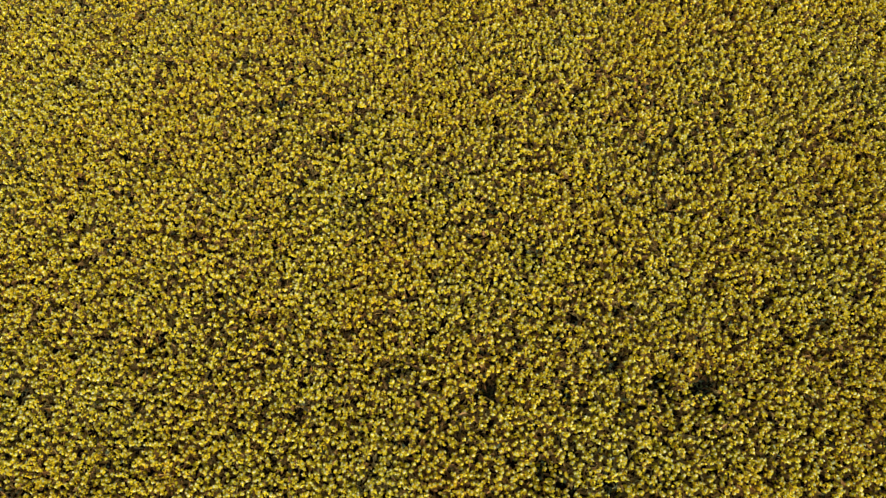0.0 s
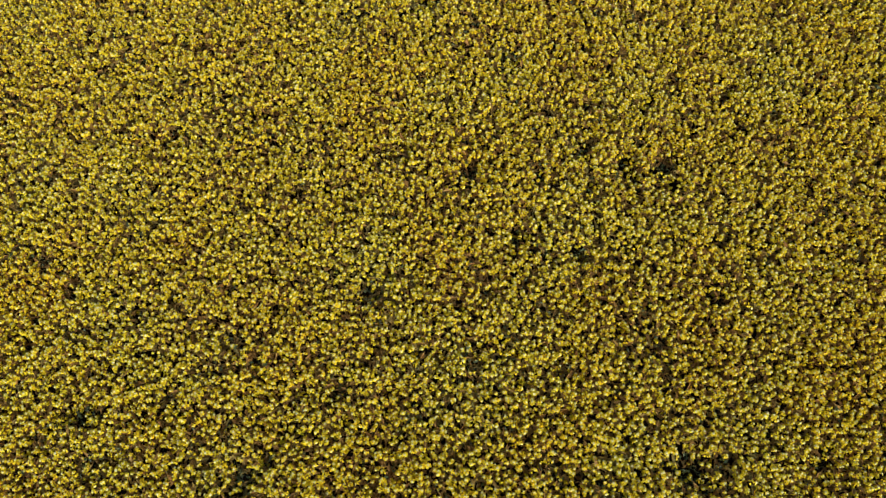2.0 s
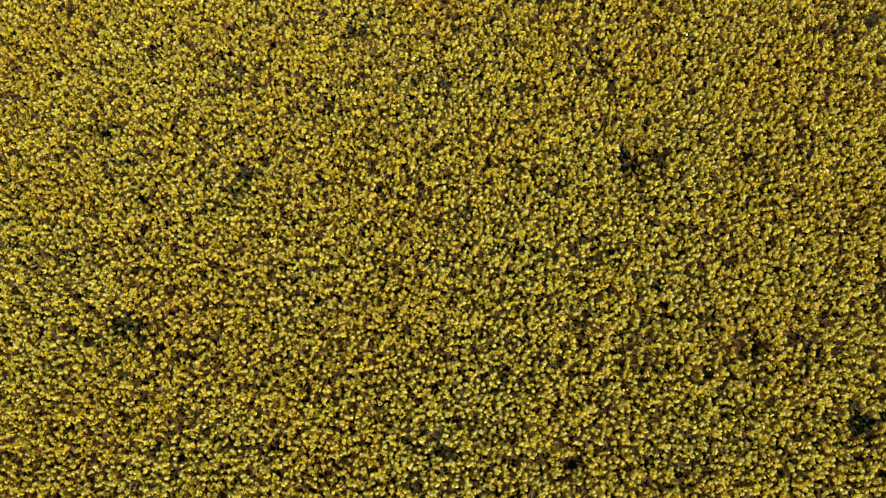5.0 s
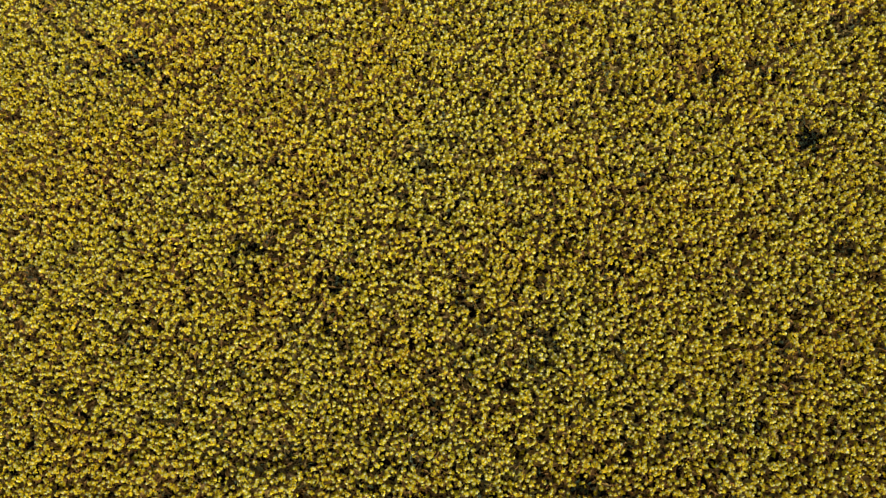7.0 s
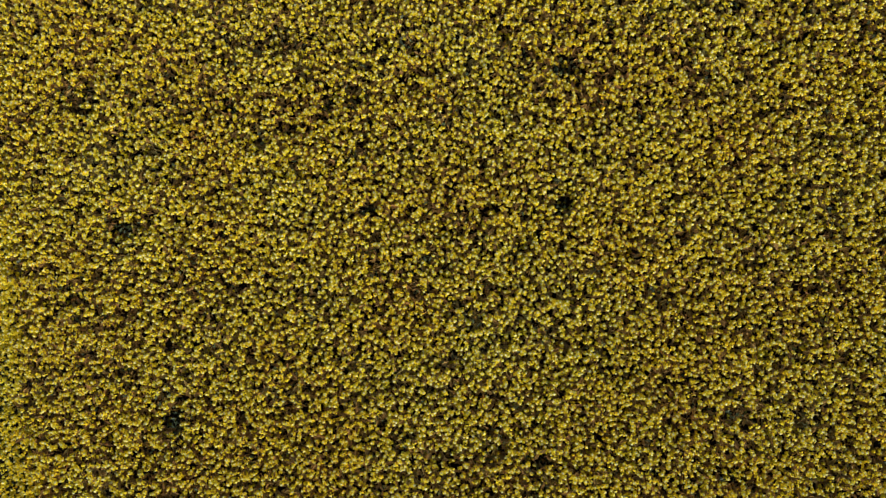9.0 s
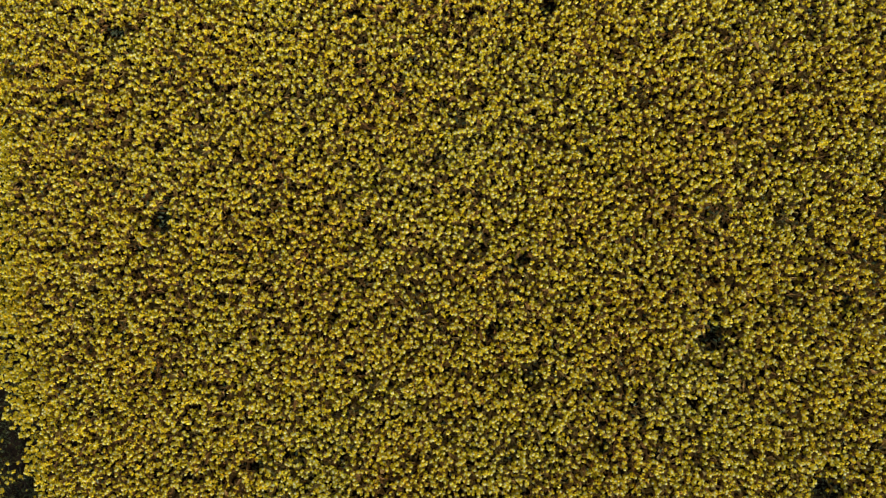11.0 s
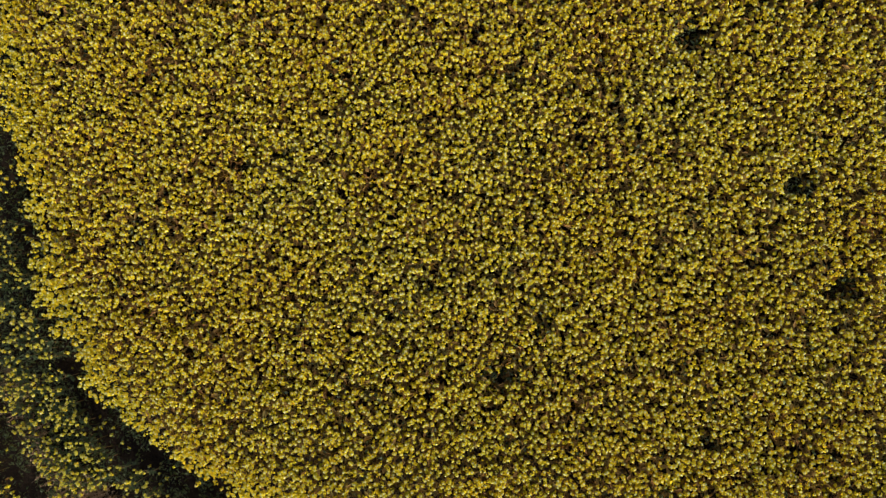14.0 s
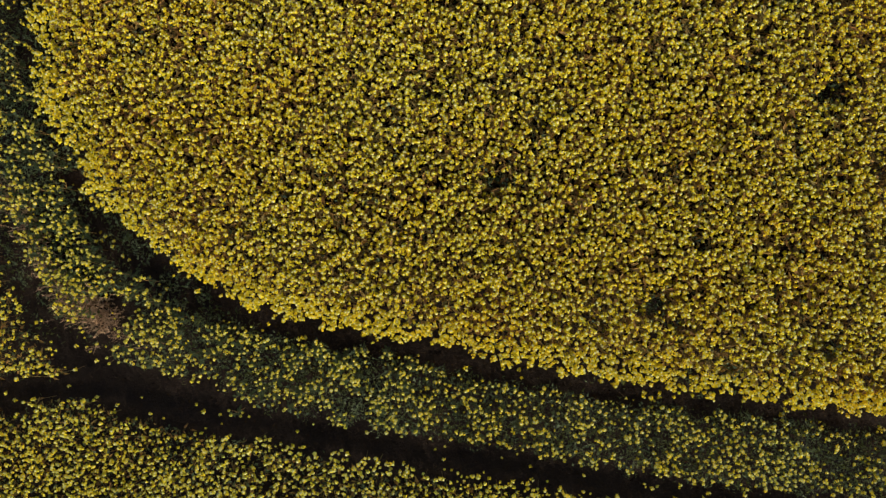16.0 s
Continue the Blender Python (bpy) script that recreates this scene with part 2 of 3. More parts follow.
# ---- the standing crop ----
def head_kinds(count, seed, florets=8, tall=3.4, tuft=0.58):
    """Racemes: cupped four-petalled flowers round an upright axis, a pale tuft of buds on top; unit radius."""
    r = np.random.default_rng(seed)
    out = []
    for _ in range(count):
        verts, faces, mats = [], [], []
        for k in range(florets):
            level = (k + 0.5) / florets
            a = 2.4 * k + r.uniform(-0.45, 0.45)
            ca, sa = np.cos(a), np.sin(a)
            rad = (0.72 - 0.34 * level ** 2) * r.uniform(0.75, 1.2)
            at = np.array((ca * rad, sa * rad, 0.30 - tall * (1 - level) ** 1.25))
            face = np.array((ca, sa, 0.75 + 1.7 * level))
            face = face / np.linalg.norm(face)
            side = np.array((-sa, ca, 0.0))
            up = np.cross(face, side)
            half = r.uniform(0.50, 0.70) * (1.1 - 0.25 * level)
            spin = r.uniform(0, 1.57)
            base = len(verts)
            for j in range(4):
                b = spin + 1.5708 * j
                reach = half * r.uniform(0.75, 1.25)
                verts.append(at + (side * np.cos(b) + up * np.sin(b)) * reach + face * half * (0.3 if j % 2 else -0.1))
            faces += [(base, base + 1, base + 2), (base, base + 2, base + 3)]
            mats += [2, 2] if level < 0.5 else [0, 0]
        if tuft:
            base, turn = len(verts), r.uniform(0, 6.3)
            verts.append(np.array((r.uniform(-0.1, 0.1), r.uniform(-0.1, 0.1), 0.64)))
            for k in range(4):
                a = turn + 1.5708 * k
                verts.append(np.array((tuft * np.cos(a), tuft * np.sin(a), 0.42 + r.uniform(-0.1, 0.1))))
            for k in range(4):
                faces.append((base, base + 1 + k, base + 1 + (k + 1) % 4))
                mats.append(1)
        out.append((np.array(verts), np.array(faces), np.array(mats)))
    return out


def fan_kinds(count, seed, lobes=5):
    """Plain drooping fans of petals, for small low side heads and for the field far off; unit radius."""
    r = np.random.default_rng(seed)
    out = []
    for _ in range(count):
        a = r.uniform(0, 6.3) + 2 * np.pi * np.arange(lobes) / lobes + r.uniform(-0.3, 0.3, lobes)
        rad = r.uniform(0.65, 1.2, lobes)
        ring = np.column_stack([rad * np.cos(a), rad * np.sin(a), -0.6 + r.uniform(-0.5, 0.4, lobes)])
        faces = np.array([(0, 1 + k, 1 + (k + 1) % lobes) for k in range(lobes)])
        out.append((np.vstack([(0, 0, 0.3), ring]), faces, np.zeros(lobes, int)))
    return out


def turned(r, n, lean):
    """Random turns about z, leaned over by up to about lean radians."""
    a, b, c = r.uniform(0, 6.283, n), r.normal(0, lean, n), r.normal(0, lean, n)
    ca, sa, cb, sb, cc, sc = np.cos(a), np.sin(a), np.cos(b), np.sin(b), np.cos(c), np.sin(c)
    z = np.zeros(n)
    rz = np.array([[ca, -sa, z], [sa, ca, z], [z, z, z + 1]])
    rx = np.array([[z + 1, z, z], [z, cb, -sb], [z, sb, cb]])
    ry = np.array([[cc, z, sc], [z, z + 1, z], [-sc, z, cc]])
    return np.einsum("ijn,jkn,kln->nil", ry, rx, rz)


def scatter(kinds, place, size, turn, r):
    """Many copies of small shapes, joined: arrays for one mesh."""
    V, F, M, base = [], [], [], 0
    which = r.integers(0, len(kinds), len(place))
    for k, (v, f, m) in enumerate(kinds):
        s = np.flatnonzero(which == k)
        put = np.einsum("nij,vj->nvi", turn[s], v) * size[s][:, None, None] + place[s][:, None]
        V.append(put.reshape(-1, 3))
        F.append((f[None] + (base + np.arange(len(s)) * len(v))[:, None, None]).reshape(-1, 3))
        M.append(np.tile(m, len(s)))
        base += len(s) * len(v)
    return np.vstack(V), np.vstack(F), np.concatenate(M)


def stems(foot, top, r, thick=0.006):
    """Three-sided tapering stalks from foot to top."""
    a = np.array([0, 2.094, 4.189])
    ring = np.stack([np.cos(a), np.sin(a), 0 * a], 1)
    n = len(foot)
    low, high = foot[:, None] + ring[None] * thick, top[:, None] + ring[None] * thick * 0.55
    V = np.concatenate([low, high], 1).reshape(-1, 3)
    f = np.array([(0, 1, 4), (0, 4, 3), (1, 2, 5), (1, 5, 4), (2, 0, 3), (2, 3, 5)])
    return V, (f[None] + (np.arange(n) * 6)[:, None, None]).reshape(-1, 3)


def leaf_kinds(count, seed):
    """Leaf blades, folded along the midrib and bent down at the tip; unit length."""
    r = np.random.default_rng(seed)
    out = []
    for _ in range(count):
        wide, droop, fold = r.uniform(0.14, 0.28), r.uniform(0.1, 0.5), r.uniform(0.03, 0.1)
        v = np.array([(0, 0, 0), (0.45, -wide, fold), (0.5, 0, -0.02), (0.45, wide, fold), (1, 0, -droop)])
        out.append((v, np.array([(0, 1, 2), (0, 2, 3), (1, 4, 2), (2, 4, 3)]), np.zeros(4, int)))
    return out


rng = np.random.default_rng(7)
# plants on a loose, turned lattice; their tall heads fill the top evenly, lower side heads stand at random
PLANT, TALL = 0.168, 0.114
TURN = np.array([(0.906, -0.423), (0.423, 0.906)])
cx, cy = np.meshgrid(np.arange(-40, 40, PLANT), np.arange(-40, 40, PLANT))
plants = (np.stack([cx.ravel(), cy.ravel()], 1) + rng.uniform(-0.2, 0.2, (cx.size, 2)) * PLANT) @ TURN + (0, -9)


def field_box(xy):
    return (np.abs(xy[:, 0]) < 12) & (xy[:, 1] > -35.2) & (xy[:, 1] < 17.4)


hx, hy = np.meshgrid(np.arange(-13, 13, TALL), np.arange(-36, 18, TALL * 0.866))
hx = hx + (np.arange(len(hx)) % 2)[:, None] * TALL / 2
tall_sites = np.stack([hx.ravel(), hy.ravel()], 1)
tall_sites = tall_sites + rng.uniform(-0.42, 0.42, tall_sites.shape) * TALL + 0.03 * np.stack([wave(tall_sites, 0.5, 12), wave(tall_sites, 0.5, 13)], 1)
tall_sites = tall_sites[field_box(tall_sites)]
side_sites = plants[field_box(plants)]
side_sites = np.repeat(side_sites, 2, 0)
side_sites = side_sites + rng.uniform(-0.5, 0.5, side_sites.shape) * PLANT
sites = np.vstack([tall_sites, side_sites])
full = np.arange(len(sites)) < len(tall_sites)
lower = np.where(full, 0.12 * rng.uniform(0, 1, len(sites)) ** 1.5, rng.uniform(0.09, 0.40, len(sites)))
nearest = np.rint(((sites - (0, -9)) @ TURN.T + 40) / PLANT).astype(int)
of_plant = nearest[:, 1] * cx.shape[1] + nearest[:, 0]
WEST = np.interp(sites[:, 1], (-35, -14, -4.5, 2, 17.5), (-7.9, -8.4, -9.4, -10.2, -11.4))
inside = (sites[:, 0] > WEST) & (sites[:, 0] < 10.9)
sites, lower, of_plant, full = sites[inside], lower[inside], of_plant[inside], full[inside]
to_inner, to_outer, to_side = off_line(LINE_INNER, sites), off_line(LINE_OUTER, sites), off_line(LINE_SIDE, sites)
in_main = to_inner > 0
in_strip = (to_inner <= 0) & (to_outer > 0)
in_rest = to_outer <= 0
ragged = 0.10 * wave(sites, 0.45, 11)
keep = rng.uniform(0, 1, len(sites))
patch, patch_small = wave(sites, 5.0, 21), wave(sites, 0.8, 22)
chance = np.where(in_main, 1.0 - 0.05 * patch - 0.24 * np.maximum(patch_small, 0) - 0.15 * np.maximum(wave(sites, 2.0, 25), 0), 0.0)
chance = np.where(in_strip, 0.54 + 0.30 * wave(sites, 0.9, 23) + np.interp(sites[:, 0], (5.5, 7.2, 8.7, 9.4, 10.2), (0, 0.06, 0.2, -0.2, -0.1)), chance)
chance = np.where(in_rest, np.interp(-to_outer, (0.3, 1.0, 1.8), (0.66, 0.70, 0.98)) + 0.12 * wave(sites, 1.5, 24), chance)
height = 1.17 + 0.035 * wave(sites, 1.0, 31) + rng.normal(0, 0.035, len(sites)) - lower
height = np.where(in_strip, height - 0.22 - rng.uniform(0, 0.15, len(sites)), height)
height = np.where(in_rest, height - 0.15 - rng.uniform(0, 0.15, len(sites)), height)
chance = np.where(in_rest & (sites[:, 1] > -31.2), chance * 0.6, chance)
# bare wheel tracks, with a few stray plants
weedy = np.interp(sites[:, 0], (-7, -5.6, -4.6, -3.4, -2.2), (0.17, 0.38, 0.42, 0.28, 0.09))
stand_side = np.interp(sites[:, 0], (-6, -3, 0, 0.7, 1.7, 3, 5, 10), (0.45, 0.48, 0.32, 0.24, 0.46, 0.36, 0.33, 0.29))
west_side = np.interp(-sites[:, 1], (17, 20, 21.5, 22.8, 23.6, 24.5, 25.1, 25.7, 26.1, 26.5, 27.4, 28.2), (0.2, 0.18, 0.14, 0.38, 0.48, 0.44, 0.32, 0.16, 0.06, 0.24, 0.24, 0.40))
stand_side = np.where((sites[:, 0] < -4.8) & (sites[:, 1] > -28.2), west_side, stand_side)
bare = (np.abs(to_inner) + ragged < np.where(to_inner > 0, stand_side, weedy)) | (np.abs(to_outer) + ragged < np.interp(sites[:, 0], (-6, -5.2, -4.2, -3, -2, 0), (0.28, 0.52, 0.57, 0.47, 0.33, 0.29))) | ((np.abs(to_side) + ragged < 0.25) & in_rest)
stray = bare & (to_inner < -0.1) & (to_inner > -0.6) & (weedy > 0.2)
chance = np.where(bare, np.where(stray, 0.12, 0.03), chance)
height = np.where(bare, height - np.where(stray, 0.45, 0.3), height)
bend = np.hypot((sites[:, 0] + 4.85) * 0.80 + (sites[:, 1] + 30.25) * 0.30, (sites[:, 1] + 30.25) * 0.9)
chance = np.where(in_strip & ~bare & (to_outer < 1.25) & (sites[:, 0] < -4.6) & (sites[:, 1] < -27.5), 0.72, chance)
chance = np.where(in_strip & ~bare & (np.hypot(sites[:, 0] + 4.15, sites[:, 1] + 29.95) < 0.55), 0.65, chance)
chance = np.where(in_strip & (bend < 0.5), 0.13, chance)
for x, y, radius in DENSE:
    chance = np.where(in_strip & ~bare & (np.hypot(sites[:, 0] - x, sites[:, 1] - y) < radius), 0.9, chance)
leafy_spot, empty = np.zeros(len(sites), bool), np.zeros(len(sites), bool)
for spots, left in ((GAPS, 0.20), (GREEN, 0.35)):
    for x, y, radius in spots:
        d = np.hypot(sites[:, 0] - x, sites[:, 1] - y) / radius * (1 + 0.45 * wave(sites, 0.22, 14))
        chance = chance * np.clip(left + (1 - left) * (d - 0.5) / 0.7, left, 1)
        height = np.where(d < 1.2, height - 0.12, height)
        leafy_spot |= d < (1.3 if spots is GREEN else 1.0)
        empty |= d < (0.5 if spots is GREEN else 0.8)
grown = keep < chance
# where foliage stands, in bloom or not
leafed = ~bare & ~empty & full & (in_main & (to_inner > 0.75) | in_strip & (bend > 0.5) | in_rest & (to_outer < -0.55))
# the outer plants of the dense stand flower down their open side
margin = grown & in_main & (rng.uniform(0, 1, len(sites)) < 0.65) & (to_inner < np.interp(sites[:, 0], (-6, 10), (0.95, 0.70)))
full, of_plant = np.concatenate([full, np.ones(margin.sum(), bool)]), np.concatenate([of_plant, np.full(margin.sum(), -1)])
sites, height = np.vstack([sites, sites[margin] + rng.normal(0, 0.05, (margin.sum(), 2))]), np.concatenate([height, height[margin] - rng.uniform(0.15, 0.6, margin.sum())])
grown, in_main, in_strip, in_rest, leafed = (np.concatenate([some, some[margin]]) for some in (grown, in_main, in_strip, in_rest, leafed & ~margin))
# the stand right at the bend of the tracks is made of single plants further down
single = grown & in_strip & (sites[:, 0] > -7.4) & (sites[:, 0] < 1.5) & (sites[:, 1] < -24.5) & (rng.uniform(0, 1, len(sites)) < 0.30)

# a stretch of the dense stand under the camera's way is made of single plants too
middle = plants[of_plant]
apart = grown & in_main & (of_plant >= 0) & (middle[:, 0] > 1.6) & (middle[:, 0] < 3.7) & (middle[:, 1] > -29.0) & (middle[:, 1] < -27.0)

HEADS, LEAVES = head_kinds(24, 3), leaf_kinds(8, 4)
SHORT_HEADS = head_kinds(20, 6, 7, 2.0, 0.64)
LOW = fan_kinds(12, 8, 4)
SLIM = [(v * (1, 0.35, 1), f, m) for v, f, m in LEAVES]
NARROW = [(v[[0, 1, 4, 3]] * (1, 0.8, 1), np.array([(0, 1, 2), (0, 2, 3)]), m[:2]) for v, f, m in LEAVES]


def crop(name, label, some, head_size, seed, foliage, tops=HEADS, bloom=petal_mat):
    """One stand of flowering crop: heads, stalks and foliage, which is rows of name, shapes, material, number for each square metre, size, nearest and farthest depth under the heads."""
    r = np.random.default_rng(seed)
    xy, z = sites[some], height[some]
    n = len(xy)
    stand = tagged(new(name), label, "crop", kind="stuff")
    top = np.column_stack([xy, z])
    size, lean, whole = r.uniform(0.70, 1.24, n) * head_size, turned(r, n, 0.28), full[some] & ~apart[some]
    plain = ~full[some] & ~apart[some]
    v, f, m = scatter(tops, top[whole], size[whole], lean[whole], r)
    pieces = [new("flower_heads", sheet("flower_heads", v, f, [bloom, bud_mat, golden_mat], m))]
    v, f, m = scatter(LOW, top[plain], size[plain] * 1.20, lean[plain], r)
    pieces.append(new("side_heads", sheet("side_heads", v, f, [bloom], m)))
    foot = np.column_stack([xy + r.normal(0, 0.05, (n, 2)), np.full(n, 0.0)])
    foot = top + (foot - top) * r.uniform(0.5, 1.0, n)[:, None]
    held = whole & (r.uniform(0, 1, n) < 0.14)
    v, f = stems(foot[held], top[held] - (0, 0, 0.01), r)
    pieces.append(new("stalks", sheet("stalks", v, f, [stem_mat])))
    part_of = in_main if some[in_main].any() else in_strip if some[in_strip].any() else in_rest
    inner = np.flatnonzero(leafed & part_of)
    area = len(inner) * TALL * TALL * 0.866
    for kind, shapes, blade_mat, each, length, near_top, deep in foliage:
        k = int(area * each)
        pick = inner[r.integers(0, len(inner), k)]
        spot = np.column_stack([sites[pick] + r.normal(0, 0.05, (k, 2)), height[pick] - r.uniform(near_top, deep, k)])
        v, f, m = scatter(shapes, spot, r.uniform(0.6, 1.4, k) * length, turned(r, k, 0.5), r)
        pieces.append(new(kind, sheet(kind, v, f, [blade_mat])))
    for o in pieces:
        o.parent = stand
        tagged(o, kind="stuff")
    return stand


MIXED = LEAVES[:4] + SLIM
crop("rapeseed_field", "dense stand of rapeseed in full yellow bloom beside wheel tracks", grown & in_main, 0.0408, 41,
     [("pods", NARROW, spent_mat, 90, 0.07, 0.06, 0.20), ("leaves", NARROW, spent_mat, 320, 0.15, 0.13, 0.34)])
crop("rapeseed_strip", "thin low strip of rapeseed left between two wheel tracks", grown & in_strip & ~single, 0.0325, 42, [("leaves", MIXED, leaf_mat, 900, 0.072, 0.04, 0.55)], SHORT_HEADS, greener_petal_mat)
crop("rapeseed_headland", "patchy flowering rapeseed on the far side of the tracks", grown & in_rest, 0.0355, 43, [("leaves", MIXED, leaf_mat, 260, 0.085, 0.04, 0.60), ("lower_leaves", NARROW, spent_mat, 130, 0.10, 0.26, 0.50)], SHORT_HEADS, greener_petal_mat)

# green leaves where the dense stand has no bloom
r = np.random.default_rng(45)
leafy_site = np.flatnonzero(in_main[:len(leafy_spot)] & ~grown[:len(leafy_spot)] & ~bare & (leafy_spot | (patch_small > 0.25)))
leafy_site = np.repeat(leafy_site, np.where(leafy_spot[leafy_site], 4, 2))
n = len(leafy_site)
spot = np.column_stack([sites[leafy_site] + r.normal(0, 0.05, (n, 2)), height[leafy_site] - r.uniform(0.0, 0.3, n)])
v, f, m = scatter(LEAVES[:4] + SLIM[:4], spot, r.uniform(0.05, 0.12, n), turned(r, n, 0.5), r)
tagged(new("green_rapeseed_tops", sheet("green_rapeseed_tops", v, f, [leaf_mat])), "blue-green rapeseed leaves showing between the yellow heads", "leaves", kind="stuff")

# the field going on all round, plainer
r = np.random.default_rng(51)
cx, cy = np.meshgrid(np.arange(-26, 26, 0.18), np.arange(-50, 32, 0.18))
far = np.stack([cx.ravel(), cy.ravel()], 1) + r.uniform(-0.07, 0.07, (cx.size, 2))
west = np.interp(far[:, 1], (-35, -14, -4.5, 2, 17.5), (-7.9, -8.4, -9.4, -10.2, -11.4))
far = far[~((far[:, 0] > west) & (far[:, 0] < 10.9) & (far[:, 1] > -35.2) & (far[:, 1] < 17.4))]
far = far[(np.abs(off_line(LINE_INNER, far)) > 0.24) & (np.abs(off_line(LINE_OUTER, far)) > 0.24)]
n = len(far)
top = np.column_stack([far, 1.08 + 0.05 * wave(far, 1.0, 31) + r.normal(0, 0.05, n)])
outskirts = tagged(new("rapeseed_outskirts"), "rapeseed in yellow bloom reaching away from the tracks", "crop", kind="stuff")
v, f, m = scatter(fan_kinds(8, 5, 4), top, r.uniform(0.8, 1.2, n) * 0.095, turned(r, n, 0.25), r)
heads = new("flower_heads", sheet("flower_heads", v, f, [petal_mat], m))
v, f = stems(top[::12] * (1, 1, 0), top[::12], r)
stalks = new("stalks", sheet("stalks", v, f, [stem_mat]))
for o in (heads, stalks):
    o.parent = outskirts
    tagged(o, kind="stuff")


# ---- single plants at the bend of the tracks ----
def part(name, bm, mats, parent, label=""):
    """Links a bmesh as one mesh under a thing or a part."""
    me = bpy.data.meshes.new(name)
    bm.to_mesh(me)
    bm.free()
    for m in mats:
        me.materials.append(m)
    ob = new(name, me)
    ob.parent = parent
    return tagged(ob, label)


def tube(bm, points, thick, sides=5):
    """A tapering stalk along points."""
    rings = []
    for k, p in enumerate(points):
        rad = thick * (1 - 0.55 * k / (len(points) - 1))
        rings.append([bm.verts.new((p[0] + rad * math.cos(6.2832 * j / sides), p[1] + rad * math.sin(6.2832 * j / sides), p[2])) for j in range(sides)])
    for a, b in zip(rings, rings[1:]):
        for j in range(sides):
            bm.faces.new((a[j], a[(j + 1) % sides], b[(j + 1) % sides], b[j]))
    bm.faces.new(rings[-1])


def floret(bm, at, out, up, size, r):
    """One open flower: four spread petals in a cross, cupped."""
    side = out.cross(up).normalized()
    turn = r.uniform(0, 1.57)
    for k in range(4):
        a = turn + 1.5708 * k + r.uniform(-0.15, 0.15)
        way = (side * math.cos(a) + up * math.sin(a)).normalized()
        across = out.cross(way).normalized() * size * 0.34
        mid, tip = at + way * size * 0.55 + out * size * 0.15, at + way * size + out * size * 0.05
        bm.faces.new([bm.verts.new(p) for p in (at, mid + across, tip, mid - across)])


def flower_head(root, at, size, r):
    """A raceme: open flowers round the side, closed buds on top."""
    bm = bmesh.new()
    for k in range(17):
        level = k / 17
        a = 2.4 * k + r.uniform(-0.3, 0.3)
        spread = size * (0.72 - 0.38 * level)
        out = Vector((math.cos(a), math.sin(a), 0.35 + 1.1 * level)).normalized()
        at_floret = Vector((math.cos(a) * spread, math.sin(a) * spread, size * (-0.9 + 1.3 * level)))
        floret(bm, at_floret, out, Vector((-math.sin(a), math.cos(a), 0.2)).cross(out), size * 0.42, r)
    head = part("flower_head", bm, [greener_petal_mat], root, "bright yellow raceme of open flowers")
    head.location = at
    bm = bmesh.new()
    for k in range(9):
        a, d = 2.4 * k, size * 0.30 * math.sqrt(k / 9)
        c = Vector((math.cos(a) * d, math.sin(a) * d, size * (0.62 - 0.9 * (d / size) ** 2)))
        s = size * 0.13
        tip, low = bm.verts.new(c + Vector((0, 0, s * 1.6))), bm.verts.new(c - Vector((0, 0, s * 1.4)))
        ring = [bm.verts.new(c + Vector((s * math.cos(1.5708 * j), s * math.sin(1.5708 * j), 0))) for j in range(4)]
        for j in range(4):
            bm.faces.new((tip, ring[j], ring[(j + 1) % 4]))
            bm.faces.new((low, ring[(j + 1) % 4], ring[j]))
    part("bud_tip", bm, [bud_mat], head, "pale green closed bud tip")


def leaf(root, at, length, turn, droop, r):
    """A long leaf with a raised rim, a midrib fold and a wavy edge."""
    bm = bmesh.new()
    rows = []
    for k in range(6):
        u = k / 5
        wide = length * (0.05 + 0.17 * math.sin(math.pi * min(1, u * 0.85 + 0.1)) * (1 if k < 5 else 0.1))
        z = length * (0.25 * u - droop * u * u)
        wob = length * r.uniform(-0.03, 0.03)
        rows.append([bm.verts.new((length * u, -wide, z + length * 0.06 + wob)), bm.verts.new((length * u, 0, z)), bm.verts.new((length * u, wide, z + length * 0.06 - wob))])
    for a, b in zip(rows, rows[1:]):
        for j in range(2):
            bm.faces.new((a[j], b[j], b[j + 1], a[j + 1]))
    ob = part("leaf", bm, [leaf_mat], root)
    ob.location, ob.rotation_euler = at, (0, 0, turn)


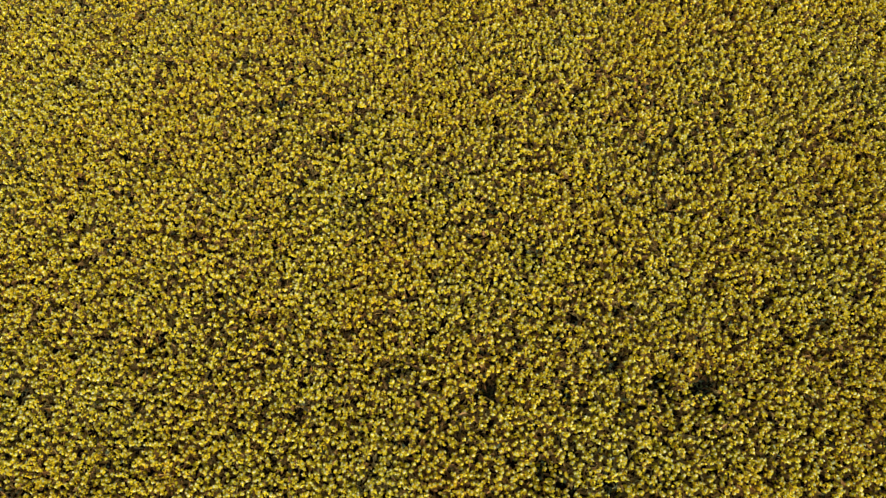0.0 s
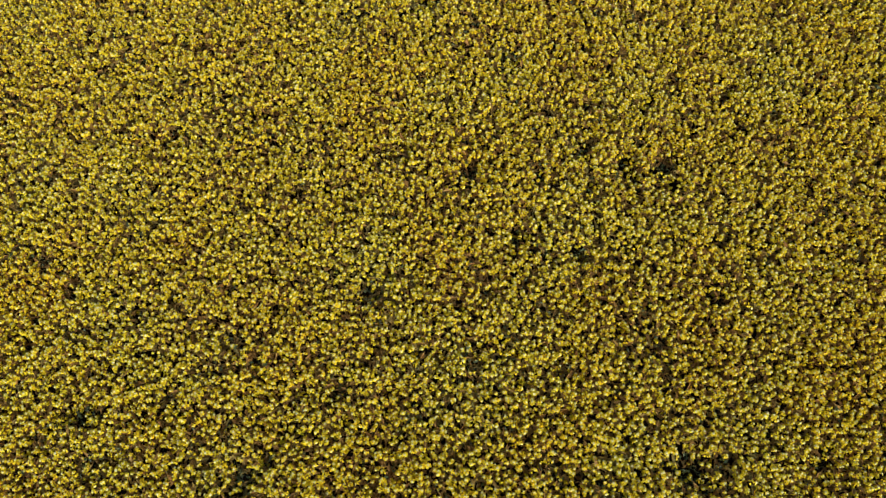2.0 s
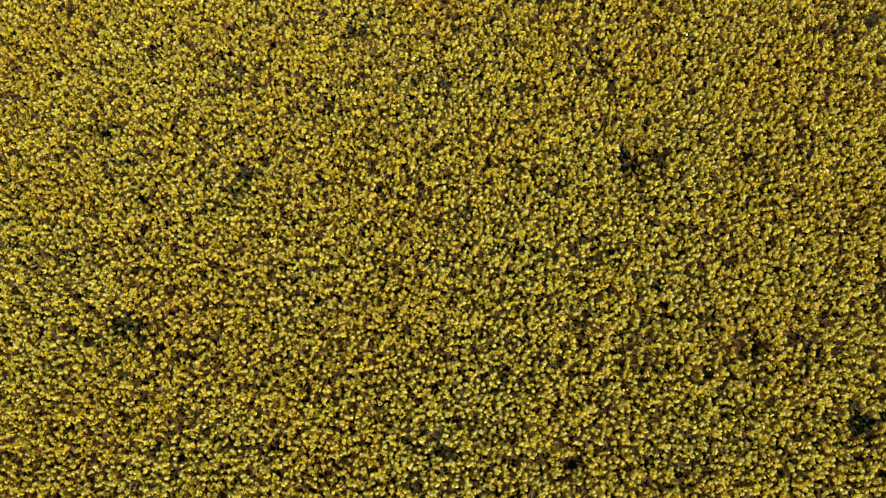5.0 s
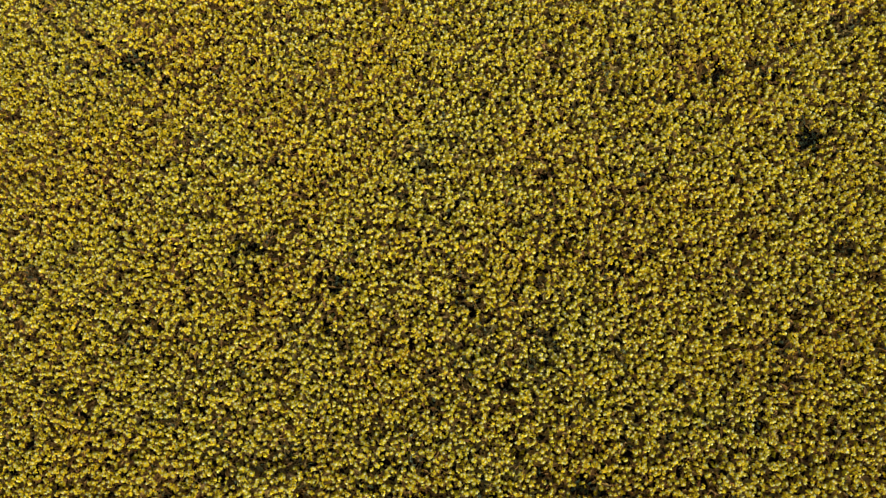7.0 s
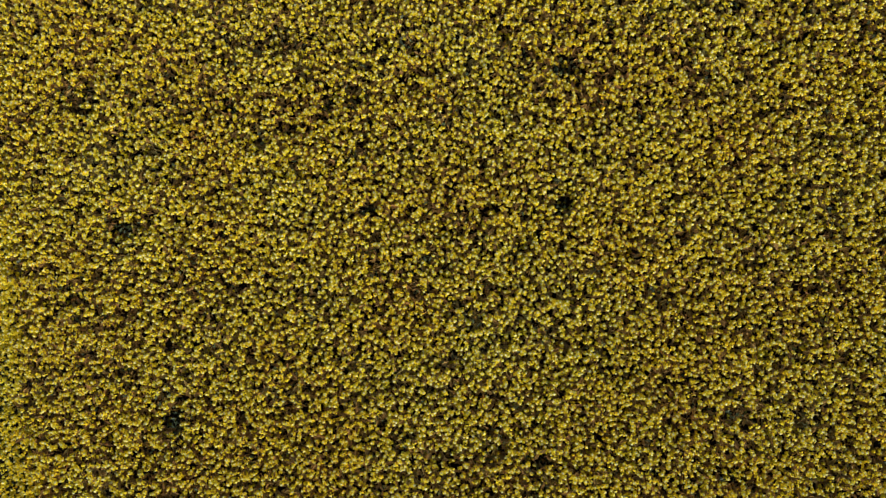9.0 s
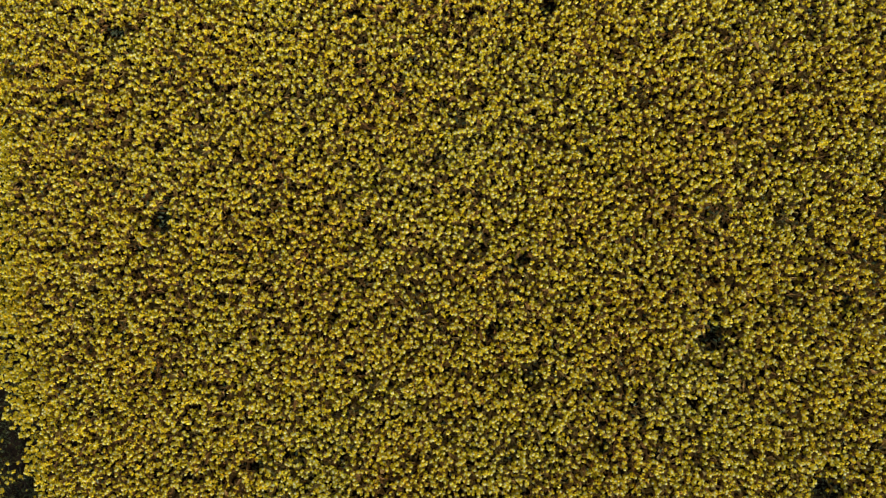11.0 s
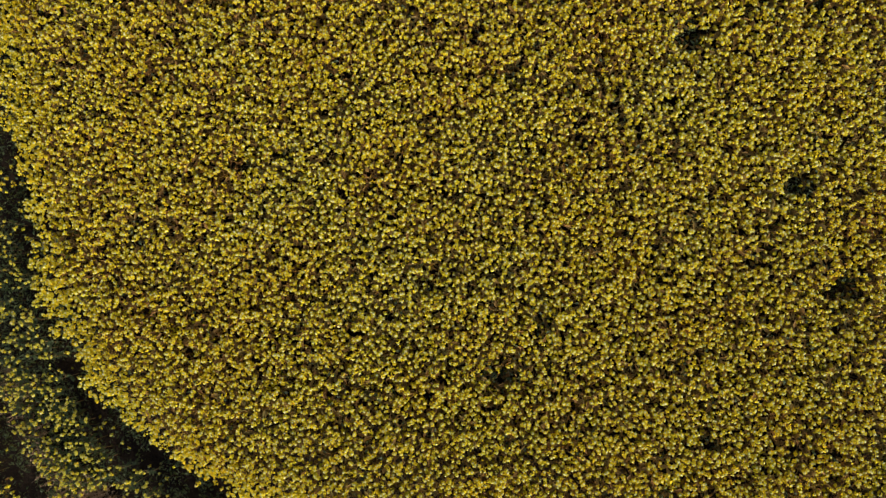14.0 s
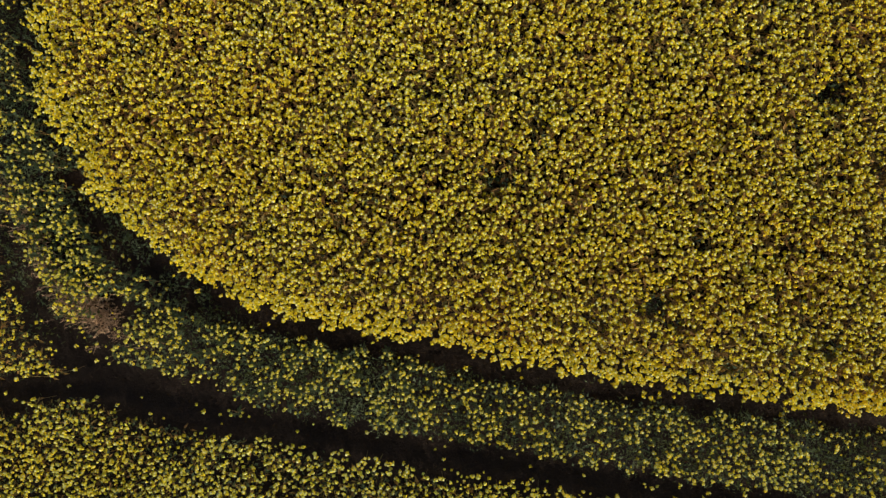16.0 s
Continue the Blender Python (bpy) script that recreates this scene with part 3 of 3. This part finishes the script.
def rapeseed_plant(seed):
    """A whole plant: stem with side shoots, leaves, two to four flower heads."""
    r = random.Random(seed)
    root = new("rapeseed_plant")
    tall = r.uniform(0.78, 1.04)
    bend_x, bend_y = r.uniform(-0.07, 0.07), r.uniform(-0.07, 0.07)
    along = [Vector((bend_x * u * u, bend_y * u * u, tall * u)) for u in (0, 0.3, 0.55, 0.8, 1.0)]
    bm = bmesh.new()
    tube(bm, along, 0.008)
    tops = [along[-1]]
    for k in range(r.choice((1, 2, 2, 3))):
        a, start = r.uniform(0, 6.28), along[r.choice((1, 2))]
        reach = r.uniform(0.09, 0.20)
        end = Vector((start.x + reach * math.cos(a), start.y + reach * math.sin(a), tall * r.uniform(0.72, 0.97)))
        tube(bm, [start, start.lerp(end, 0.55) + Vector((0.03 * math.cos(a), 0.03 * math.sin(a), -0.02)), end], 0.005, 4)
        tops.append(end)
    part("stem", bm, [stem_mat], root, "thin green branching stem")
    for p in tops:
        flower_head(root, p, r.uniform(0.031, 0.041), r)
    for k in range(r.choice((8, 9, 10))):
        u = r.uniform(0.25, 0.88)
        leaf(root, Vector((bend_x * u * u, bend_y * u * u, tall * u)), r.uniform(0.07, 0.14) * (1.15 - 0.4 * u), 2.4 * k + r.uniform(-0.4, 0.4), r.uniform(0.2, 0.6), r)
    return tagged(root, "tall flowering rapeseed plant with yellow heads on trodden soil", "plant", group="rapeseed plants between the wheel tracks")


kinds = [rapeseed_plant(100 + k) for k in range(12)]
r = random.Random(9)
spots = sites[single]
spots = spots[np.random.default_rng(8).permutation(len(spots))[:170]]
for k, (x, y) in enumerate(spots):
    m = pose(x, y, -0.03, r.uniform(-5, 5), r.uniform(-5, 5), r.uniform(0, 360))
    if k < len(kinds):
        kinds[k].matrix_basis = m
    else:
        copy_thing(kinds[k % len(kinds)], m)

# ---- single plants of the dense stand ----
head_meshes = [sheet("flower_head", v, f, [petal_mat, bud_mat, golden_mat], m) for v, f, m in HEADS]
side_meshes = [sheet("side_head", v, f, [petal_mat], m) for v, f, m in LOW]
stem_meshes = []
for k in range(8):
    bm = bmesh.new()
    bx, by = r.uniform(-0.05, 0.05), r.uniform(-0.05, 0.05)
    tube(bm, [(bx * (u - u * u) * 4, by * (u - u * u) * 4, u) for u in (0, 0.35, 0.7, 1.0)], 0.007)
    for j in range(4):
        a, u = r.uniform(0, 6.28), r.uniform(0.45, 0.7)
        tube(bm, [(bx * (u - u * u) * 4, by * (u - u * u) * 4, u), (0.07 * math.cos(a), 0.07 * math.sin(a), u + 0.1), (0.10 * math.cos(a), 0.10 * math.sin(a), r.uniform(0.72, 0.92))], 0.004, 3)
    me = bpy.data.meshes.new("stem")
    bm.to_mesh(me)
    bm.free()
    me.materials.append(stem_mat)
    stem_meshes.append(me)
for plant in np.unique(of_plant[apart]):
    px, py = (float(v) for v in plants[plant])
    own = np.flatnonzero(apart & (of_plant == plant))
    root = tagged(new("rapeseed_plant"), "rapeseed plant in full yellow bloom amid the dense stand", "plant", group="rapeseed plants of the dense stand")
    root.location = (px, py, -0.02)
    stem = new("stem", r.choice(stem_meshes))
    stem.parent, stem.scale = root, (1, 1, float(height[own].max()) + 0.01)
    stem.rotation_euler = (0, 0, r.uniform(0, 6.28))
    for k in own:
        tall = bool(full[k])
        head = new("flower_head" if tall else "side_head", r.choice(head_meshes if tall else side_meshes))
        head.parent = root
        head.location = (float(sites[k, 0]) - px, float(sites[k, 1]) - py, float(height[k]) + 0.02)
        head.rotation_euler = (r.gauss(0, 0.28), r.gauss(0, 0.28), r.uniform(0, 6.28))
        head.scale = [r.uniform(0.78, 1.2) * 0.0405] * 3

# ---- low weeds in the tracks ----
r = np.random.default_rng(71)
some = np.vstack([LINE_INNER[(LINE_INNER[:, 1] < -12) & (LINE_INNER[:, 0] < -2.5)], LINE_OUTER[(LINE_OUTER[:, 1] < -25) & (LINE_OUTER[:, 0] < -6)] - (0.25, 0.1)])
n = 8500
spot = some[r.integers(0, len(some), n)] + r.normal(0, 0.22, (n, 2))
bunch = wave(spot, 0.7, 72)
spot = np.column_stack([spot, 0.03 + r.uniform(0, 0.30, n) * np.clip(0.55 + 0.5 * bunch, 0.1, 1)])[bunch > -0.55]
n = len(spot)
v, f, m = scatter(LEAVES[:4] + SLIM[:4], spot, r.uniform(0.04, 0.12, n), turned(r, n, 0.5), r)
tagged(new("track_weeds", sheet("track_weeds", v, f, [leaf_mat])), "low grey-green weeds creeping over the wheel track", "weeds", kind="stuff")

# ---- dead stalks and clods in the tracks ----
r = np.random.default_rng(61)
n = 700
along, across = r.normal(0, 0.46, n), r.normal(0, 0.17, n)
foot = np.column_stack([-5.55 + 0.80 * along + 0.60 * across, -30.02 - 0.60 * along + 0.80 * across, np.full(n, -0.05)])
edge = LINE_OUTER[(LINE_OUTER[:, 1] > -30.2) & (LINE_OUTER[:, 1] < -27.6)]
foot[480:, :2] = edge[r.integers(0, len(edge), n - 480)] + (0.38, 0.12) + r.normal(0, 0.11, (n - 480, 2))
tip = foot + np.column_stack([r.normal(0, 0.10, (n, 2)), r.uniform(0.25, 0.70, n)])
v, f = stems(foot, tip, r, 0.0035)
chaff = [(np.array([(-1, -0.09, 0), (1, -0.06, 0.3 * b), (0.9, 0.09, 0.2 * b), (0, 0.12, 0.15)]), np.array([(0, 1, 3), (1, 2, 3), (2, 0, 3), (0, 2, 1)]), np.zeros(4, int)) for b in (-1, 0.5, 1, 2)]
pick = r.integers(0, n, 7000)
spot = foot[pick] + (tip - foot)[pick] * r.uniform(0.25, 1.0, 7000)[:, None]
cv, cf, m = scatter(chaff, spot, r.uniform(0.02, 0.06, 7000), turned(r, 7000, 1.0), r)
tagged(new("dead_stalks", sheet("dead_stalks", np.vstack([v, cv]), np.vstack([f, cf + len(v)]), [straw_mat])), "tan dry dead stalks leaning over the soil at the bend", "straw", kind="stuff")
along = np.vstack([LINE_INNER[::2], LINE_OUTER[::2]])
along = along[(along[:, 1] < -16) & (np.abs(along[:, 0]) < 11)]
n = 900
spot = along[r.integers(0, len(along), n)] + r.normal(0, 0.16, (n, 2))
spot = np.column_stack([spot, np.full(n, -0.045)])
lump = []
for k in range(6):
    ring = [(math.cos(1.2566 * j) * r.uniform(0.7, 1.1), math.sin(1.2566 * j) * r.uniform(0.7, 1.1), r.uniform(-0.1, 0.2)) for j in range(5)]
    v = np.array([(r.uniform(-0.2, 0.2), r.uniform(-0.2, 0.2), r.uniform(0.5, 0.9))] + ring + [(0, 0, -0.6)])
    f = np.array([(0, 1 + j, 1 + (j + 1) % 5) for j in range(5)] + [(6, 1 + (j + 1) % 5, 1 + j) for j in range(5)])
    lump.append((v, f, np.zeros(10, int)))
v, f, m = scatter(lump, spot, r.uniform(0.012, 0.05, n), turned(r, n, 0.3), r)
tagged(new("soil_clods", sheet("soil_clods", v, f, [soil_mat])), "loose dark brown soil clods, deepened for shade, in the wheel tracks", "soil", kind="stuff")
